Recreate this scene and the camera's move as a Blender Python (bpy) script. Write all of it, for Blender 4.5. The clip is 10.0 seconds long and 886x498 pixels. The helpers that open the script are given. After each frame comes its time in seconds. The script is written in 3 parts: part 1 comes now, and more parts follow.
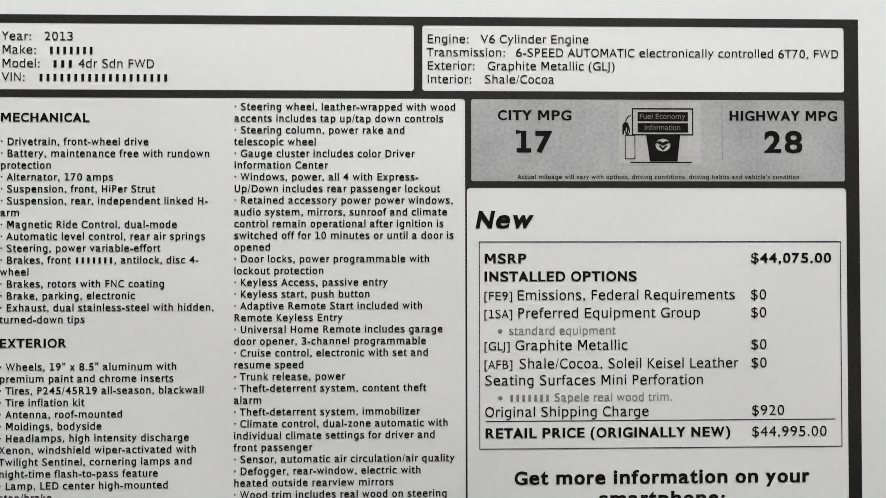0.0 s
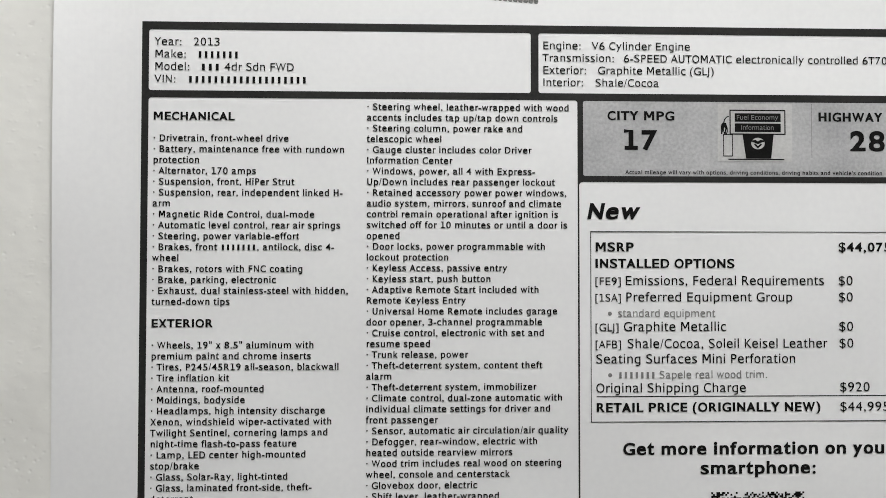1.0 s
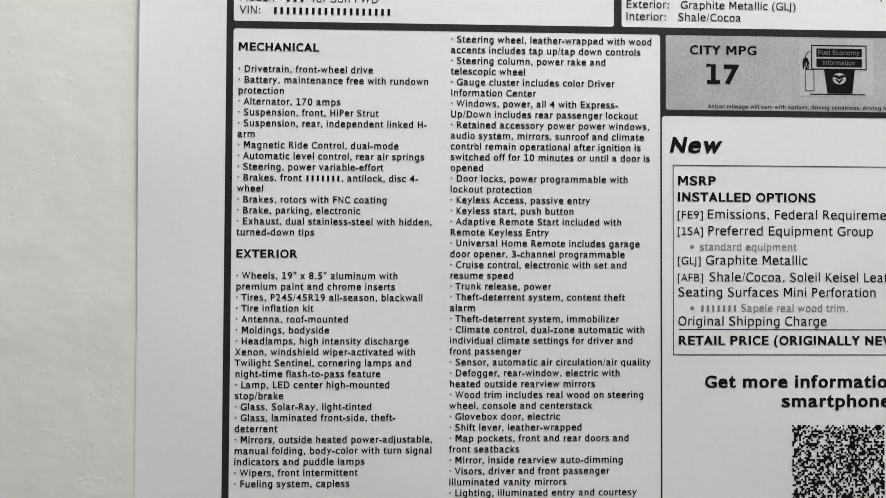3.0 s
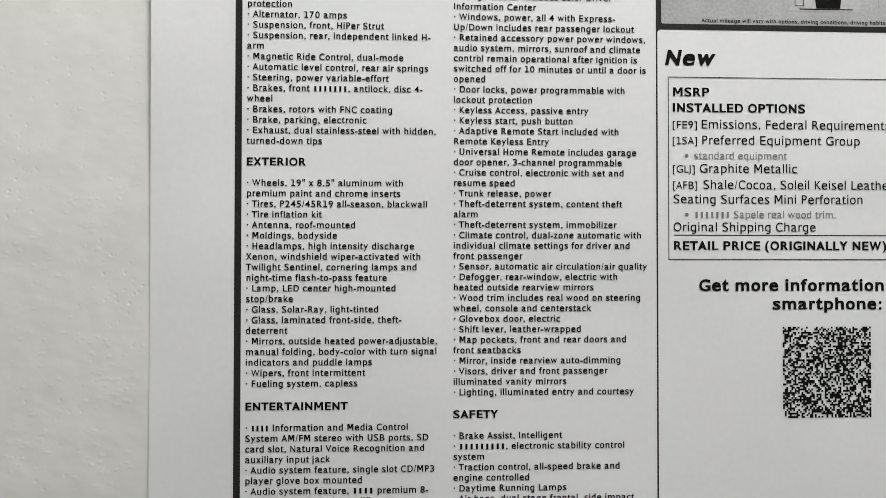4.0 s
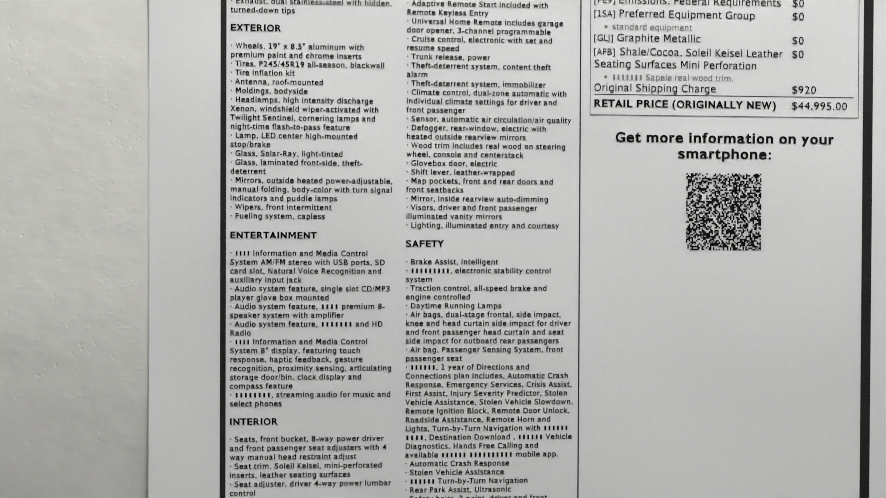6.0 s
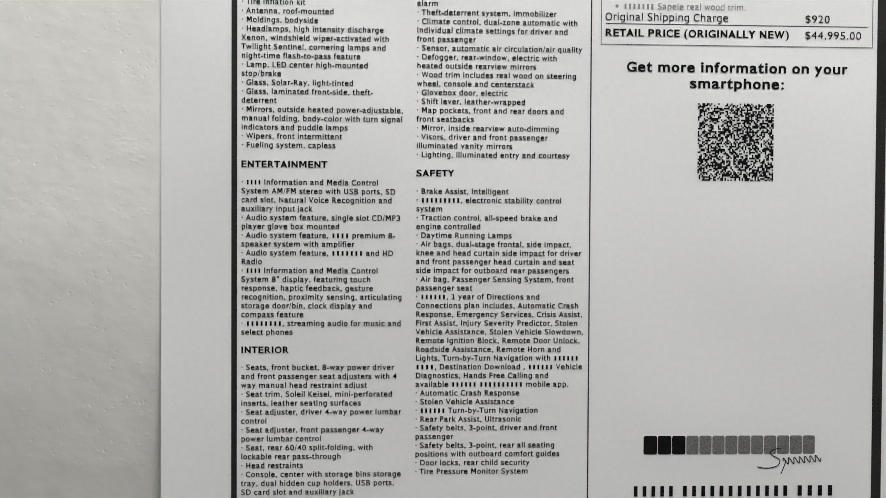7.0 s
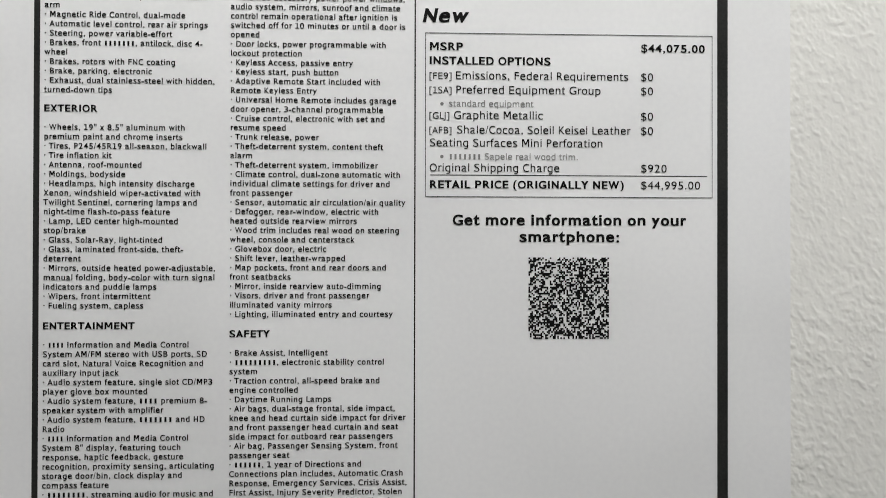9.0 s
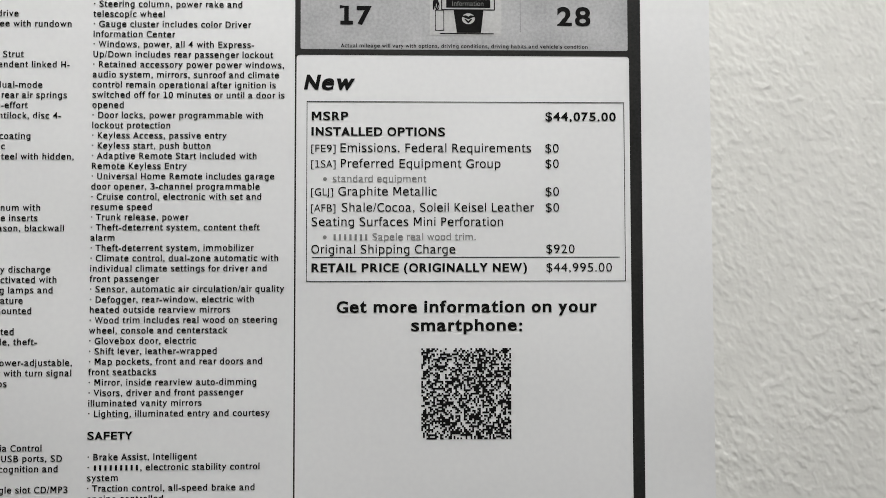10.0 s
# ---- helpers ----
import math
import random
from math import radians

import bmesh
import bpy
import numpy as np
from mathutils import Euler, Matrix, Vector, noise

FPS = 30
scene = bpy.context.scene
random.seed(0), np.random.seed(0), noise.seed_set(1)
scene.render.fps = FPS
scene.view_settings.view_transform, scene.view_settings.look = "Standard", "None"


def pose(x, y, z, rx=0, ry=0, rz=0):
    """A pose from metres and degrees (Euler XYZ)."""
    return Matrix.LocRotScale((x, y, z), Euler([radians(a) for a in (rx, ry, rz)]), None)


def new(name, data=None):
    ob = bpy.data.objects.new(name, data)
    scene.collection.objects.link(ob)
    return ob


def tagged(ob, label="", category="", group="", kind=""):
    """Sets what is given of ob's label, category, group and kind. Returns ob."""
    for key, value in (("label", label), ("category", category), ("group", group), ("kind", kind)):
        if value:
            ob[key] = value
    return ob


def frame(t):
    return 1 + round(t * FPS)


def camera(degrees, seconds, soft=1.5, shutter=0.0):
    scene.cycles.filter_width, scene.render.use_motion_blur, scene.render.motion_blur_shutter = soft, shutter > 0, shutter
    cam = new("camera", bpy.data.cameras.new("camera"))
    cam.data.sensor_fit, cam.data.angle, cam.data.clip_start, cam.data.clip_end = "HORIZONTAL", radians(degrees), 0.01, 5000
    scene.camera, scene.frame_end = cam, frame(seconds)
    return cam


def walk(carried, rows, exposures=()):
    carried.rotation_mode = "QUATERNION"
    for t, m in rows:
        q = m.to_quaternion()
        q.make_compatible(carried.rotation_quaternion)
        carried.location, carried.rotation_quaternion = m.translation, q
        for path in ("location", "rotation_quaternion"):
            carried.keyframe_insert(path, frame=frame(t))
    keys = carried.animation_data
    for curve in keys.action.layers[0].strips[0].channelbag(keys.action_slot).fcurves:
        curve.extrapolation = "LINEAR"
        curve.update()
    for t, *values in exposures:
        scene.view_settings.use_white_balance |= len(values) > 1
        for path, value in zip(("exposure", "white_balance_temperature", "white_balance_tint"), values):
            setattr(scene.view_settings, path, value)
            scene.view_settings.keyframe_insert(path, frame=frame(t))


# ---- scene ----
cam = camera(60.0, 10.0, soft=0.85, shutter=0.05)
Z0 = 1.80        # height of the sheet's own origin above the floor
# seconds, place (metres, from the sheet's origin), yaw, pitch, roll
ROWS = [
    (0, 0.00316, -0.15868, 0.04069, -1.497, 0.757, 0.108),
    (0.1, 0.00168, -0.15924, 0.04055, -1.520, 0.804, 0.112),
    (0.3, -0.00199, -0.16067, 0.03988, -1.556, 0.899, 0.072),
    (0.5, -0.00691, -0.16298, 0.03971, -1.557, 0.990, 0.050),
    (0.6, -0.01005, -0.16430, 0.03917, -1.609, 1.091, 0.047),
    (0.8, -0.01756, -0.16878, 0.03735, -1.716, 1.237, 0.011),
    (1, -0.02392, -0.17195, 0.03607, -1.804, 1.398, -0.045),
    (1.2, -0.03106, -0.17283, 0.03407, -1.822, 1.578, -0.107),
    (1.4, -0.03646, -0.17047, 0.03304, -1.860, 1.704, -0.172),
    (1.5, -0.03796, -0.16827, 0.03207, -1.857, 1.791, -0.189),
    (1.6, -0.03835, -0.16635, 0.03145, -1.811, 1.720, -0.213),
    (1.8, -0.03848, -0.16308, 0.02968, -1.749, 1.645, -0.250),
    (2, -0.03959, -0.16189, 0.03059, -1.662, 1.519, -0.269),
    (2.1, -0.04033, -0.16165, 0.03058, -1.702, 1.509, -0.285),
    (2.2, -0.04077, -0.16156, 0.03073, -1.723, 1.486, -0.293),
    (3.3, -0.04412, -0.17541, 0.01529, -2.097, 1.225, -0.218),
    (3.5, -0.04512, -0.17683, 0.01057, -2.172, 1.176, -0.145),
    (3.6, -0.04589, -0.17717, 0.00707, -2.268, 1.140, -0.120),
    (3.8, -0.04636, -0.17688, 0.00374, -2.421, 1.036, -0.086),
    (4, -0.04605, -0.17686, 0.00084, -2.596, 0.954, -0.062),
    (4.2, -0.04519, -0.17750, 0.00048, -2.656, 0.674, -0.047),
    (4.4, -0.04394, -0.17861, 0.00090, -2.711, 0.401, -0.089),
    (4.5, -0.04279, -0.17946, -0.00017, -2.719, 0.268, -0.059),
    (4.6, -0.04146, -0.18217, -0.00176, -2.794, 0.202, -0.055),
    (4.7, -0.04091, -0.18492, -0.00344, -2.826, 0.136, -0.072),
    (4.9, -0.04178, -0.19204, -0.00812, -2.920, 0.003, -0.100),
    (5, -0.04170, -0.19512, -0.01076, -2.969, -0.058, -0.095),
    (5.2, -0.03889, -0.20047, -0.01477, -2.999, -0.116, -0.126),
    (5.3, -0.03699, -0.20289, -0.01661, -2.989, -0.161, -0.119),
    (5.5, -0.03530, -0.20582, -0.02300, -3.006, -0.227, -0.147),
    (5.6, -0.03534, -0.20676, -0.02557, -2.926, -0.272, -0.191),
    (5.7, -0.03559, -0.20807, -0.02758, -2.864, -0.326, -0.220),
    (6.8, -0.03445, -0.21026, -0.04855, -2.057, -0.837, -0.295),
    (7, -0.03524, -0.20974, -0.05149, -1.910, -0.933, -0.309),
    (7.1, -0.03602, -0.20942, -0.05481, -1.890, -0.939, -0.335),
    (7.2, -0.03675, -0.20968, -0.05748, -1.875, -0.927, -0.344),
    (7.3, -0.03710, -0.20945, -0.05940, -1.880, -0.924, -0.362),
    (7.4, -0.03761, -0.20984, -0.06056, -1.880, -0.930, -0.376),
    (7.5, -0.03770, -0.21042, -0.06192, -1.853, -0.915, -0.364),
    (7.6, -0.03815, -0.21031, -0.06338, -1.868, -0.886, -0.375),
    (7.7, -0.03885, -0.21001, -0.06361, -1.902, -0.852, -0.397),
    (7.8, -0.03902, -0.21051, -0.06245, -1.930, -0.826, -0.351),
    (7.9, -0.03804, -0.21062, -0.06143, -1.948, -0.783, -0.367),
    (8, -0.03584, -0.21048, -0.05936, -1.972, -0.762, -0.375),
    (8.1, -0.03281, -0.21036, -0.05601, -2.045, -0.589, -0.369),
    (8.2, -0.02936, -0.20948, -0.05172, -2.171, -0.421, -0.316),
    (8.3, -0.02531, -0.20904, -0.04707, -2.266, -0.231, -0.286),
    (8.4, -0.02111, -0.20790, -0.04225, -2.367, -0.055, -0.246),
    (8.5, -0.01667, -0.20687, -0.03721, -2.470, 0.126, -0.190),
    (8.6, -0.01112, -0.20560, -0.03175, -2.385, 0.174, -0.180),
    (8.7, -0.00529, -0.20362, -0.02742, -2.302, 0.234, -0.150),
    (8.8, 0.00066, -0.20235, -0.02302, -2.227, 0.279, -0.139),
    (8.9, 0.00685, -0.20105, -0.01812, -2.116, 0.338, -0.136),
    (9, 0.01237, -0.20012, -0.01356, -2.033, 0.390, -0.122),
    (9.1, 0.01704, -0.19927, -0.01020, -2.042, 0.530, -0.104),
    (9.2, 0.02116, -0.19800, -0.00776, -2.041, 0.672, -0.090),
    (9.4, 0.02768, -0.19397, -0.00411, -2.053, 0.949, -0.039),
    (9.5, 0.02981, -0.19206, -0.00296, -2.061, 1.097, -0.012),
    (9.6, 0.03182, -0.18946, -0.00229, -1.973, 1.280, 0.017),
    (9.7, 0.03379, -0.18723, -0.00071, -1.875, 1.472, 0.038),
    (9.8, 0.03626, -0.18551, 0.00130, -1.788, 1.655, 0.069),
    (9.9, 0.03930, -0.18342, 0.00245, -1.698, 1.844, 0.066),
    (10, 0.04198, -0.18195, 0.00266, -1.603, 2.032, 0.116),
]
EXPOSURES = [(0.0, -0.21), (0.5, -0.21), (1.0, -0.19), (2.0, -0.21), (3.5, -0.15), (4.5, -0.10), (5.5, -0.05), (7.0, 0.08), (7.5, 0.13), (8.0, 0.12), (8.5, 0.01), (9.0, -0.12), (9.5, -0.19), (10.0, -0.20)]
walk(cam, [(t, pose(x, y, Z0 + z, 90 + pitch, 0, yaw) @ pose(0, 0, 0, 0, 0, -roll)) for t, x, y, z, yaw, pitch, roll in ROWS], EXPOSURES)

# ---- light: one assumed, unseen lamp under the low ceiling, above and to the right of the sheet, in a closed white room ----
world = bpy.data.worlds.new("room_air")
world.use_nodes = True
world.node_tree.nodes["Background"].inputs[0].default_value = (0.9, 0.95, 1.0, 1)
world.node_tree.nodes["Background"].inputs[1].default_value = 0.02
scene.world = world
H = 2.40             # the ceiling's height
# set this near the wall so its falloff imitates shade lower down
LAMP_AT = (0.06, -0.32, H)
lamp = bpy.data.lights.new("assumed_lamp", "POINT")
lamp.shadow_soft_size, lamp.energy, lamp.color = 0.07, 12.25, (1.0, 0.993, 0.978)
new("assumed_lamp", lamp).location = (LAMP_AT[0], LAMP_AT[1], H - 0.10)

# ---- materials ----


def nodes_of(name):
    m = bpy.data.materials.new(name)
    m.use_nodes = True
    t = m.node_tree
    return m, t.nodes, t.links, t.nodes["Principled BSDF"]


def surface(name, low, high, scale, rough=0.6, grain=0.0, grain_scale=900.0, gloss=0.3, fine=None, wave=0.0):
    """A paint, paper or print: two tones over broad and fine noise, with a little relief."""
    m, n, k, b = nodes_of(name)
    co = n.new("ShaderNodeTexCoord")
    broad, small = n.new("ShaderNodeTexNoise"), n.new("ShaderNodeTexNoise")
    for tex, s in ((broad, scale), (small, fine or scale * 12)):
        tex.inputs["Scale"].default_value, tex.inputs["Detail"].default_value = s, 4
        k.new(co.outputs["Object"], tex.inputs["Vector"])
    add = n.new("ShaderNodeMath")
    add.operation = "MULTIPLY_ADD"
    add.inputs[1].default_value = 0.5
    k.new(small.outputs["Fac"], add.inputs[0])
    half = n.new("ShaderNodeMath")
    half.operation = "MULTIPLY"
    half.inputs[1].default_value = 0.5
    k.new(broad.outputs["Fac"], half.inputs[0])
    k.new(half.outputs[0], add.inputs[2])
    ramp = n.new("ShaderNodeValToRGB")
    ramp.color_ramp.elements[0].position, ramp.color_ramp.elements[1].position = 0.32, 0.68
    ramp.color_ramp.elements[0].color, ramp.color_ramp.elements[1].color = (*low, 1), (*high, 1)
    k.new(add.outputs[0], ramp.inputs[0])
    k.new(ramp.outputs[0], b.inputs["Base Color"])
    b.inputs["Roughness"].default_value = rough
    b.inputs["Specular IOR Level"].default_value = gloss
    if grain:
        g = n.new("ShaderNodeTexNoise")
        g.inputs["Scale"].default_value, g.inputs["Detail"].default_value = grain_scale, 3
        k.new(co.outputs["Object"], g.inputs["Vector"])
        bump = n.new("ShaderNodeBump")
        bump.inputs["Strength"].default_value, bump.inputs["Distance"].default_value = grain, 0.0004
        k.new(g.outputs["Fac"], bump.inputs["Height"])
        k.new(bump.outputs[0], b.inputs["Normal"])
        if wave:
            swell, lift = n.new("ShaderNodeTexNoise"), n.new("ShaderNodeBump")
            swell.inputs["Scale"].default_value, swell.inputs["Detail"].default_value = 16.0, 1
            lift.inputs["Strength"].default_value, lift.inputs["Distance"].default_value = 1.0, wave
            k.new(co.outputs["Object"], swell.inputs["Vector"])
            k.new(swell.outputs["Fac"], lift.inputs["Height"])
            k.new(lift.outputs[0], bump.inputs["Normal"])
    return m


def speckled(name, dark, light, scale, cut, soft=0.04):
    """Toner dots: cells of two tones."""
    m, n, k, b = nodes_of(name)
    co, cell, ramp = n.new("ShaderNodeTexCoord"), n.new("ShaderNodeTexVoronoi"), n.new("ShaderNodeValToRGB")
    cell.inputs["Scale"].default_value = scale
    k.new(co.outputs["Object"], cell.inputs["Vector"])
    split = n.new("ShaderNodeSeparateColor")
    k.new(cell.outputs["Color"], split.inputs[0])
    ramp.color_ramp.elements[0].position, ramp.color_ramp.elements[1].position = cut - soft, cut + soft
    ramp.color_ramp.elements[0].color, ramp.color_ramp.elements[1].color = (*dark, 1), (*light, 1)
    k.new(split.outputs[0], ramp.inputs[0])
    k.new(ramp.outputs[0], b.inputs["Base Color"])
    b.inputs["Roughness"].default_value = 0.6
    b.inputs["Specular IOR Level"].default_value = 0.3
    return m


def grey(v):
    return (v, v, v)


PAPER = surface("white_copy_paper", (0.77, 0.775, 0.79), (0.82, 0.825, 0.835), 6.0, 0.62, 0.025, 2600.0, 0.25, 700.0, 0.0022)
WALL = surface("wall_paint", (0.754, 0.752, 0.725), (0.819, 0.817, 0.790), 22.0, 0.6, 0.03, 1300.0, 0.25, 160.0)
CEILING = surface("ceiling_paint", (0.74, 0.74, 0.72), (0.82, 0.82, 0.80), 3.0, 0.85)
FLOOR = surface("floor_vinyl", (0.30, 0.28, 0.26), (0.40, 0.38, 0.35), 3.0, 0.5)
TONER = surface("black_toner", grey(0.004), grey(0.012), 300.0, 0.7, 0.0, 900.0, 0.06)
BORDER = surface("charcoal_toner", (0.012, 0.012, 0.012), (0.030, 0.030, 0.029), 60.0, 0.6, 0.2, 2500.0, 0.15, 1500.0)
PALE = surface("grey_toner", grey(0.16), grey(0.26), 300.0, 0.6)
MID = speckled("grey_logo_toner", grey(0.11), grey(0.19), 4200.0, 0.5, 0.3)
DITHER = surface("dithered_grey_toner", (0.31, 0.313, 0.322), (0.51, 0.513, 0.525), 90.0, 0.6, 0.0, 900.0, 0.3, 1400.0)
LIGHT_DITHER = surface("light_dithered_toner", grey(0.40), grey(0.56), 90.0, 0.6, 0.0, 900.0, 0.3, 1400.0)
METAL = surface("lamp_frame_paint", grey(0.6), grey(0.7), 8.0, 0.4)

# ---- building helpers ----
UNIT = 0.001105   # metres per unit of the sheet's layout


def at(x, z, lift=0.0):
    """A place on the sheet: layout units across and up, metres off the print's plane towards the viewer."""
    return (x * UNIT, -lift, Z0 + z * UNIT)


def mesh_object(name, verts, faces, mat, parent=None, label="", kind="", smooth=False):
    me = bpy.data.meshes.new(name)
    me.from_pydata([tuple(v) for v in verts], [], [tuple(f) for f in faces])
    me.materials.append(mat)
    if smooth:
        me.polygons.foreach_set("use_smooth", [True] * len(me.polygons))
    me.update()
    ob = new(name, me)
    ob.parent = parent
    return tagged(ob, label, kind=kind)


def part(name, bm, mat, parent=None, label=""):
    me = bpy.data.meshes.new(name)
    bm.to_mesh(me)
    bm.free()
    me.materials.append(mat)
    ob = new(name, me)
    ob.parent = parent
    return tagged(ob, label)


def box(bm, lo, hi):
    c = [(a + b) / 2 for a, b in zip(lo, hi)]
    d = [b - a for a, b in zip(lo, hi)]
    bmesh.ops.create_cube(bm, size=1, matrix=Matrix.Translation(c) @ Matrix.Diagonal((*d, 1)))
    return bm


# ---- room ----
WALL_Y = 0.0006      # the wall's face behind the print's plane
X0, X1, Y0 = -1.9, 1.9, -2.6


def smooth_noise(ny, nx, step, size, rng, octave=1.6, tall=1.0, lean=0.0):
    """Random relief whose bumps are about size metres wide and tall times as high, leaning by that many degrees, on a grid with that step."""
    fy, fx = np.fft.fftfreq(ny, step)[:, None], np.fft.fftfreq(nx, step)[None, :]
    c, d = math.cos(radians(lean)), math.sin(radians(lean))
    r = np.hypot(c * fx + d * fy, (c * fy - d * fx) * tall) * size
    field = np.fft.ifft2(np.fft.fft2(rng.standard_normal((ny, nx))) * np.exp(-(r * octave) ** 2)).real
    return (field - field.mean()) / field.std()


def plaster_wall():
    """The wall behind the sheet: a fine field of roller-stippled plaster round it, plain wall beyond."""
    step, a0, a1, c0, c1 = 0.00025, -0.172, 0.176, Z0 - 0.155, Z0 + 0.12
    nx, nz = int((a1 - a0) / step) + 1, int((c1 - c0) / step) + 1
    rng = np.random.default_rng(7)
    gx, gz = np.meshgrid(np.linspace(a0, a1, nx), np.linspace(c0, c1, nz))
    broad, big = (smooth_noise(nz, nx, step, s, rng) for s in (0.022, 0.006))
    mid = smooth_noise(nz, nx, step, 0.0010, rng, tall=1.6, lean=32)
    fine = smooth_noise(nz, nx, step, 0.0005, rng, tall=1.5, lean=32)
    flat = smooth_noise(nz, nx, step, 0.0011, rng, tall=0.45)
    patch = smooth_noise(nz, nx, step, 0.009, rng)
    right = 1 / (1 + np.exp(-(gx - 0.02) / 0.02))
    # the rough side: crusts with clipped tops, creases and a few pits between them
    crust = np.clip(mid + 0.45 * big, -0.7, 1.3) + 0.62 * np.clip(fine + 0.4 * patch, -0.15, 1.0) - 1.1 * np.clip(fine - mid - 1.9 - 0.5 * patch, 0, 0.8)
    # the smooth side: low swells with a few small dents
    swell = 0.00007 * broad + 0.000042 * big + 0.000010 * smooth_noise(nz, nx, step, 0.0026, rng, tall=0.7)
    dents = 0.00004 * np.clip(flat + 0.4 * patch - 1.9, 0, 1) - 0.00014 * np.clip(fine - 0.4 * patch - 2.6, 0, 0.8)
    rough = 0.000054 * (1.0 + 0.15 * broad - 1.4 * (gz - Z0))
    relief = right * (rough * crust + 0.00008 * broad) + (1 - right) * (swell + dents)
    # towards the foot the wall falls back from the sheet, most at the smooth side: added shape that darkens it and
    # widens the sheet's shadow
    shade_hollow = 0.0098 * np.clip((Z0 - 0.048 - gz) / 0.09, 0, 1.2) ** 1.5 * (a1 - gx) / (a1 - a0)
    # fine columns where the wall is bare, coarse ones behind the sheet
    bare = (gx[0] < -0.092) | (gx[0] > 0.104) | (np.arange(nx) % 12 == 0)
    bare[-1] = True
    verts = np.stack([gx, WALL_Y - relief + shade_hollow, gz], -1)[:, bare].reshape(-1, 3)
    nx = int(bare.sum())
    i = np.arange(nz * nx).reshape(nz, nx)
    faces = np.stack([i[:-1, :-1], i[:-1, 1:], i[1:, 1:], i[1:, :-1]], -1).reshape(-1, 4)
    n = len(verts)
    rim = [(X0, WALL_Y, 0), (X1, WALL_Y, 0), (X1, WALL_Y, H), (X0, WALL_Y, H)]
    rim += [(x, WALL_Y + 0.1, z) for x, _, z in rim]
    sides = (i[0].tolist(), i[:, -1].tolist(), i[-1, ::-1].tolist(), i[::-1, 0].tolist())
    ring = [[n + a, n + (a + 1) % 4, *side[::-1]] for a, side in enumerate(sides)]
    back = [(n + 5, n + 4, n + 7, n + 6)] + [(n + 4 + a, n + 4 + (a + 1) % 4, n + (a + 1) % 4, n + a) for a in range(4)]
    me = bpy.data.meshes.new("wall_north")
    me.from_pydata(np.concatenate([verts, rim]).tolist(), [], faces.tolist() + ring + back)
    me.materials.append(WALL)
    me.polygons.foreach_set("use_smooth", [True] * len(faces) + [False] * (len(ring) + len(back)))
    return tagged(new("wall_north", me), "off-white painted wall with stippled plaster relief", "wall", kind="structure")


def slab(name, lo, hi, mat, label, category):
    return tagged(part(name, box(bmesh.new(), lo, hi), mat), label, category, kind="structure")


plaster_wall()
slab("wall_south", (X0 - 0.1, Y0 - 0.1, 0), (X1 + 0.1, Y0, H), WALL, "plain off-white painted wall", "wall")
slab("wall_west", (X0 - 0.1, Y0, 0), (X0, WALL_Y + 0.1, H), WALL, "plain off-white painted wall", "wall")
slab("wall_east", (X1, Y0, 0), (X1 + 0.1, WALL_Y + 0.1, H), WALL, "plain off-white painted wall", "wall")
slab("floor", (X0 - 0.1, Y0 - 0.1, -0.1), (X1 + 0.1, WALL_Y + 0.1, 0), FLOOR, "plain grey-brown vinyl floor", "floor")
slab("ceiling", (X0 - 0.1, Y0 - 0.1, H), (X1 + 0.1, WALL_Y + 0.1, H + 0.1), CEILING, "plain white ceiling", "ceiling")


def lathe(bm, profile, n=32):
    """A turned shape from (radius, height) pairs, round the z axis."""
    rings = [[bm.verts.new((r * math.cos(a * math.tau / n), r * math.sin(a * math.tau / n), z)) for a in range(n)] for r, z in profile]
    for lo, hi in zip(rings, rings[1:]):
        for i in range(n):
            bm.faces.new((lo[i], lo[(i + 1) % n], hi[(i + 1) % n], hi[i]))
    bm.faces.new(rings[-1])
    bm.faces.new(rings[0][::-1])
    return bm


def ceiling_light():
    # unseen fitting, added to go with the assumed lamp; it doesn't glow itself
    root = tagged(new("ceiling_light"), "round white ceiling light fitting, switched on", "ceiling light")
    root.location = LAMP_AT
    part("canopy", lathe(bmesh.new(), [(0.025, -0.03), (0.055, -0.022), (0.06, -0.004), (0.06, 0.0)]), METAL, root, "white painted canopy")
    part("socket", lathe(bmesh.new(), [(0.016, -0.045), (0.018, -0.04), (0.018, -0.03)]), METAL, root)


ceiling_light()

# ---- lettering: the built-in font, widened and weighted like the sheet's sans-serif print ----
REGULAR = {651: " ,.·", 1255: "a", 1300: "bdgpqS", 1126: "c", 1260: "e", 721: "f", 1298: "hnu", 569: "ijl", 1186: "k", 1995: "m", 1253: "o",
           842: "r", 1067: "s", 803: "t", 1212: "vxy", 1675: "w", 1075: "z", 1401: "AV", 1405: "B", 1430: "C", 1577: "D", 1294: "E", 1178: "F",
           1587: "G", 1540: "H", 604: "IJ", 1343: "K", 1141: "L", 1767: "M", 1532: "N", 1612: "OQ", 1235: "P", 1423: "R", 1251: "TY", 1499: "U",
           2025: "W", 1403: "XZ", 1303: "0123456789$", 739: "-", 690: "/:", 799: "()[]", 942: '"', 563: "'", 1208: "•"}
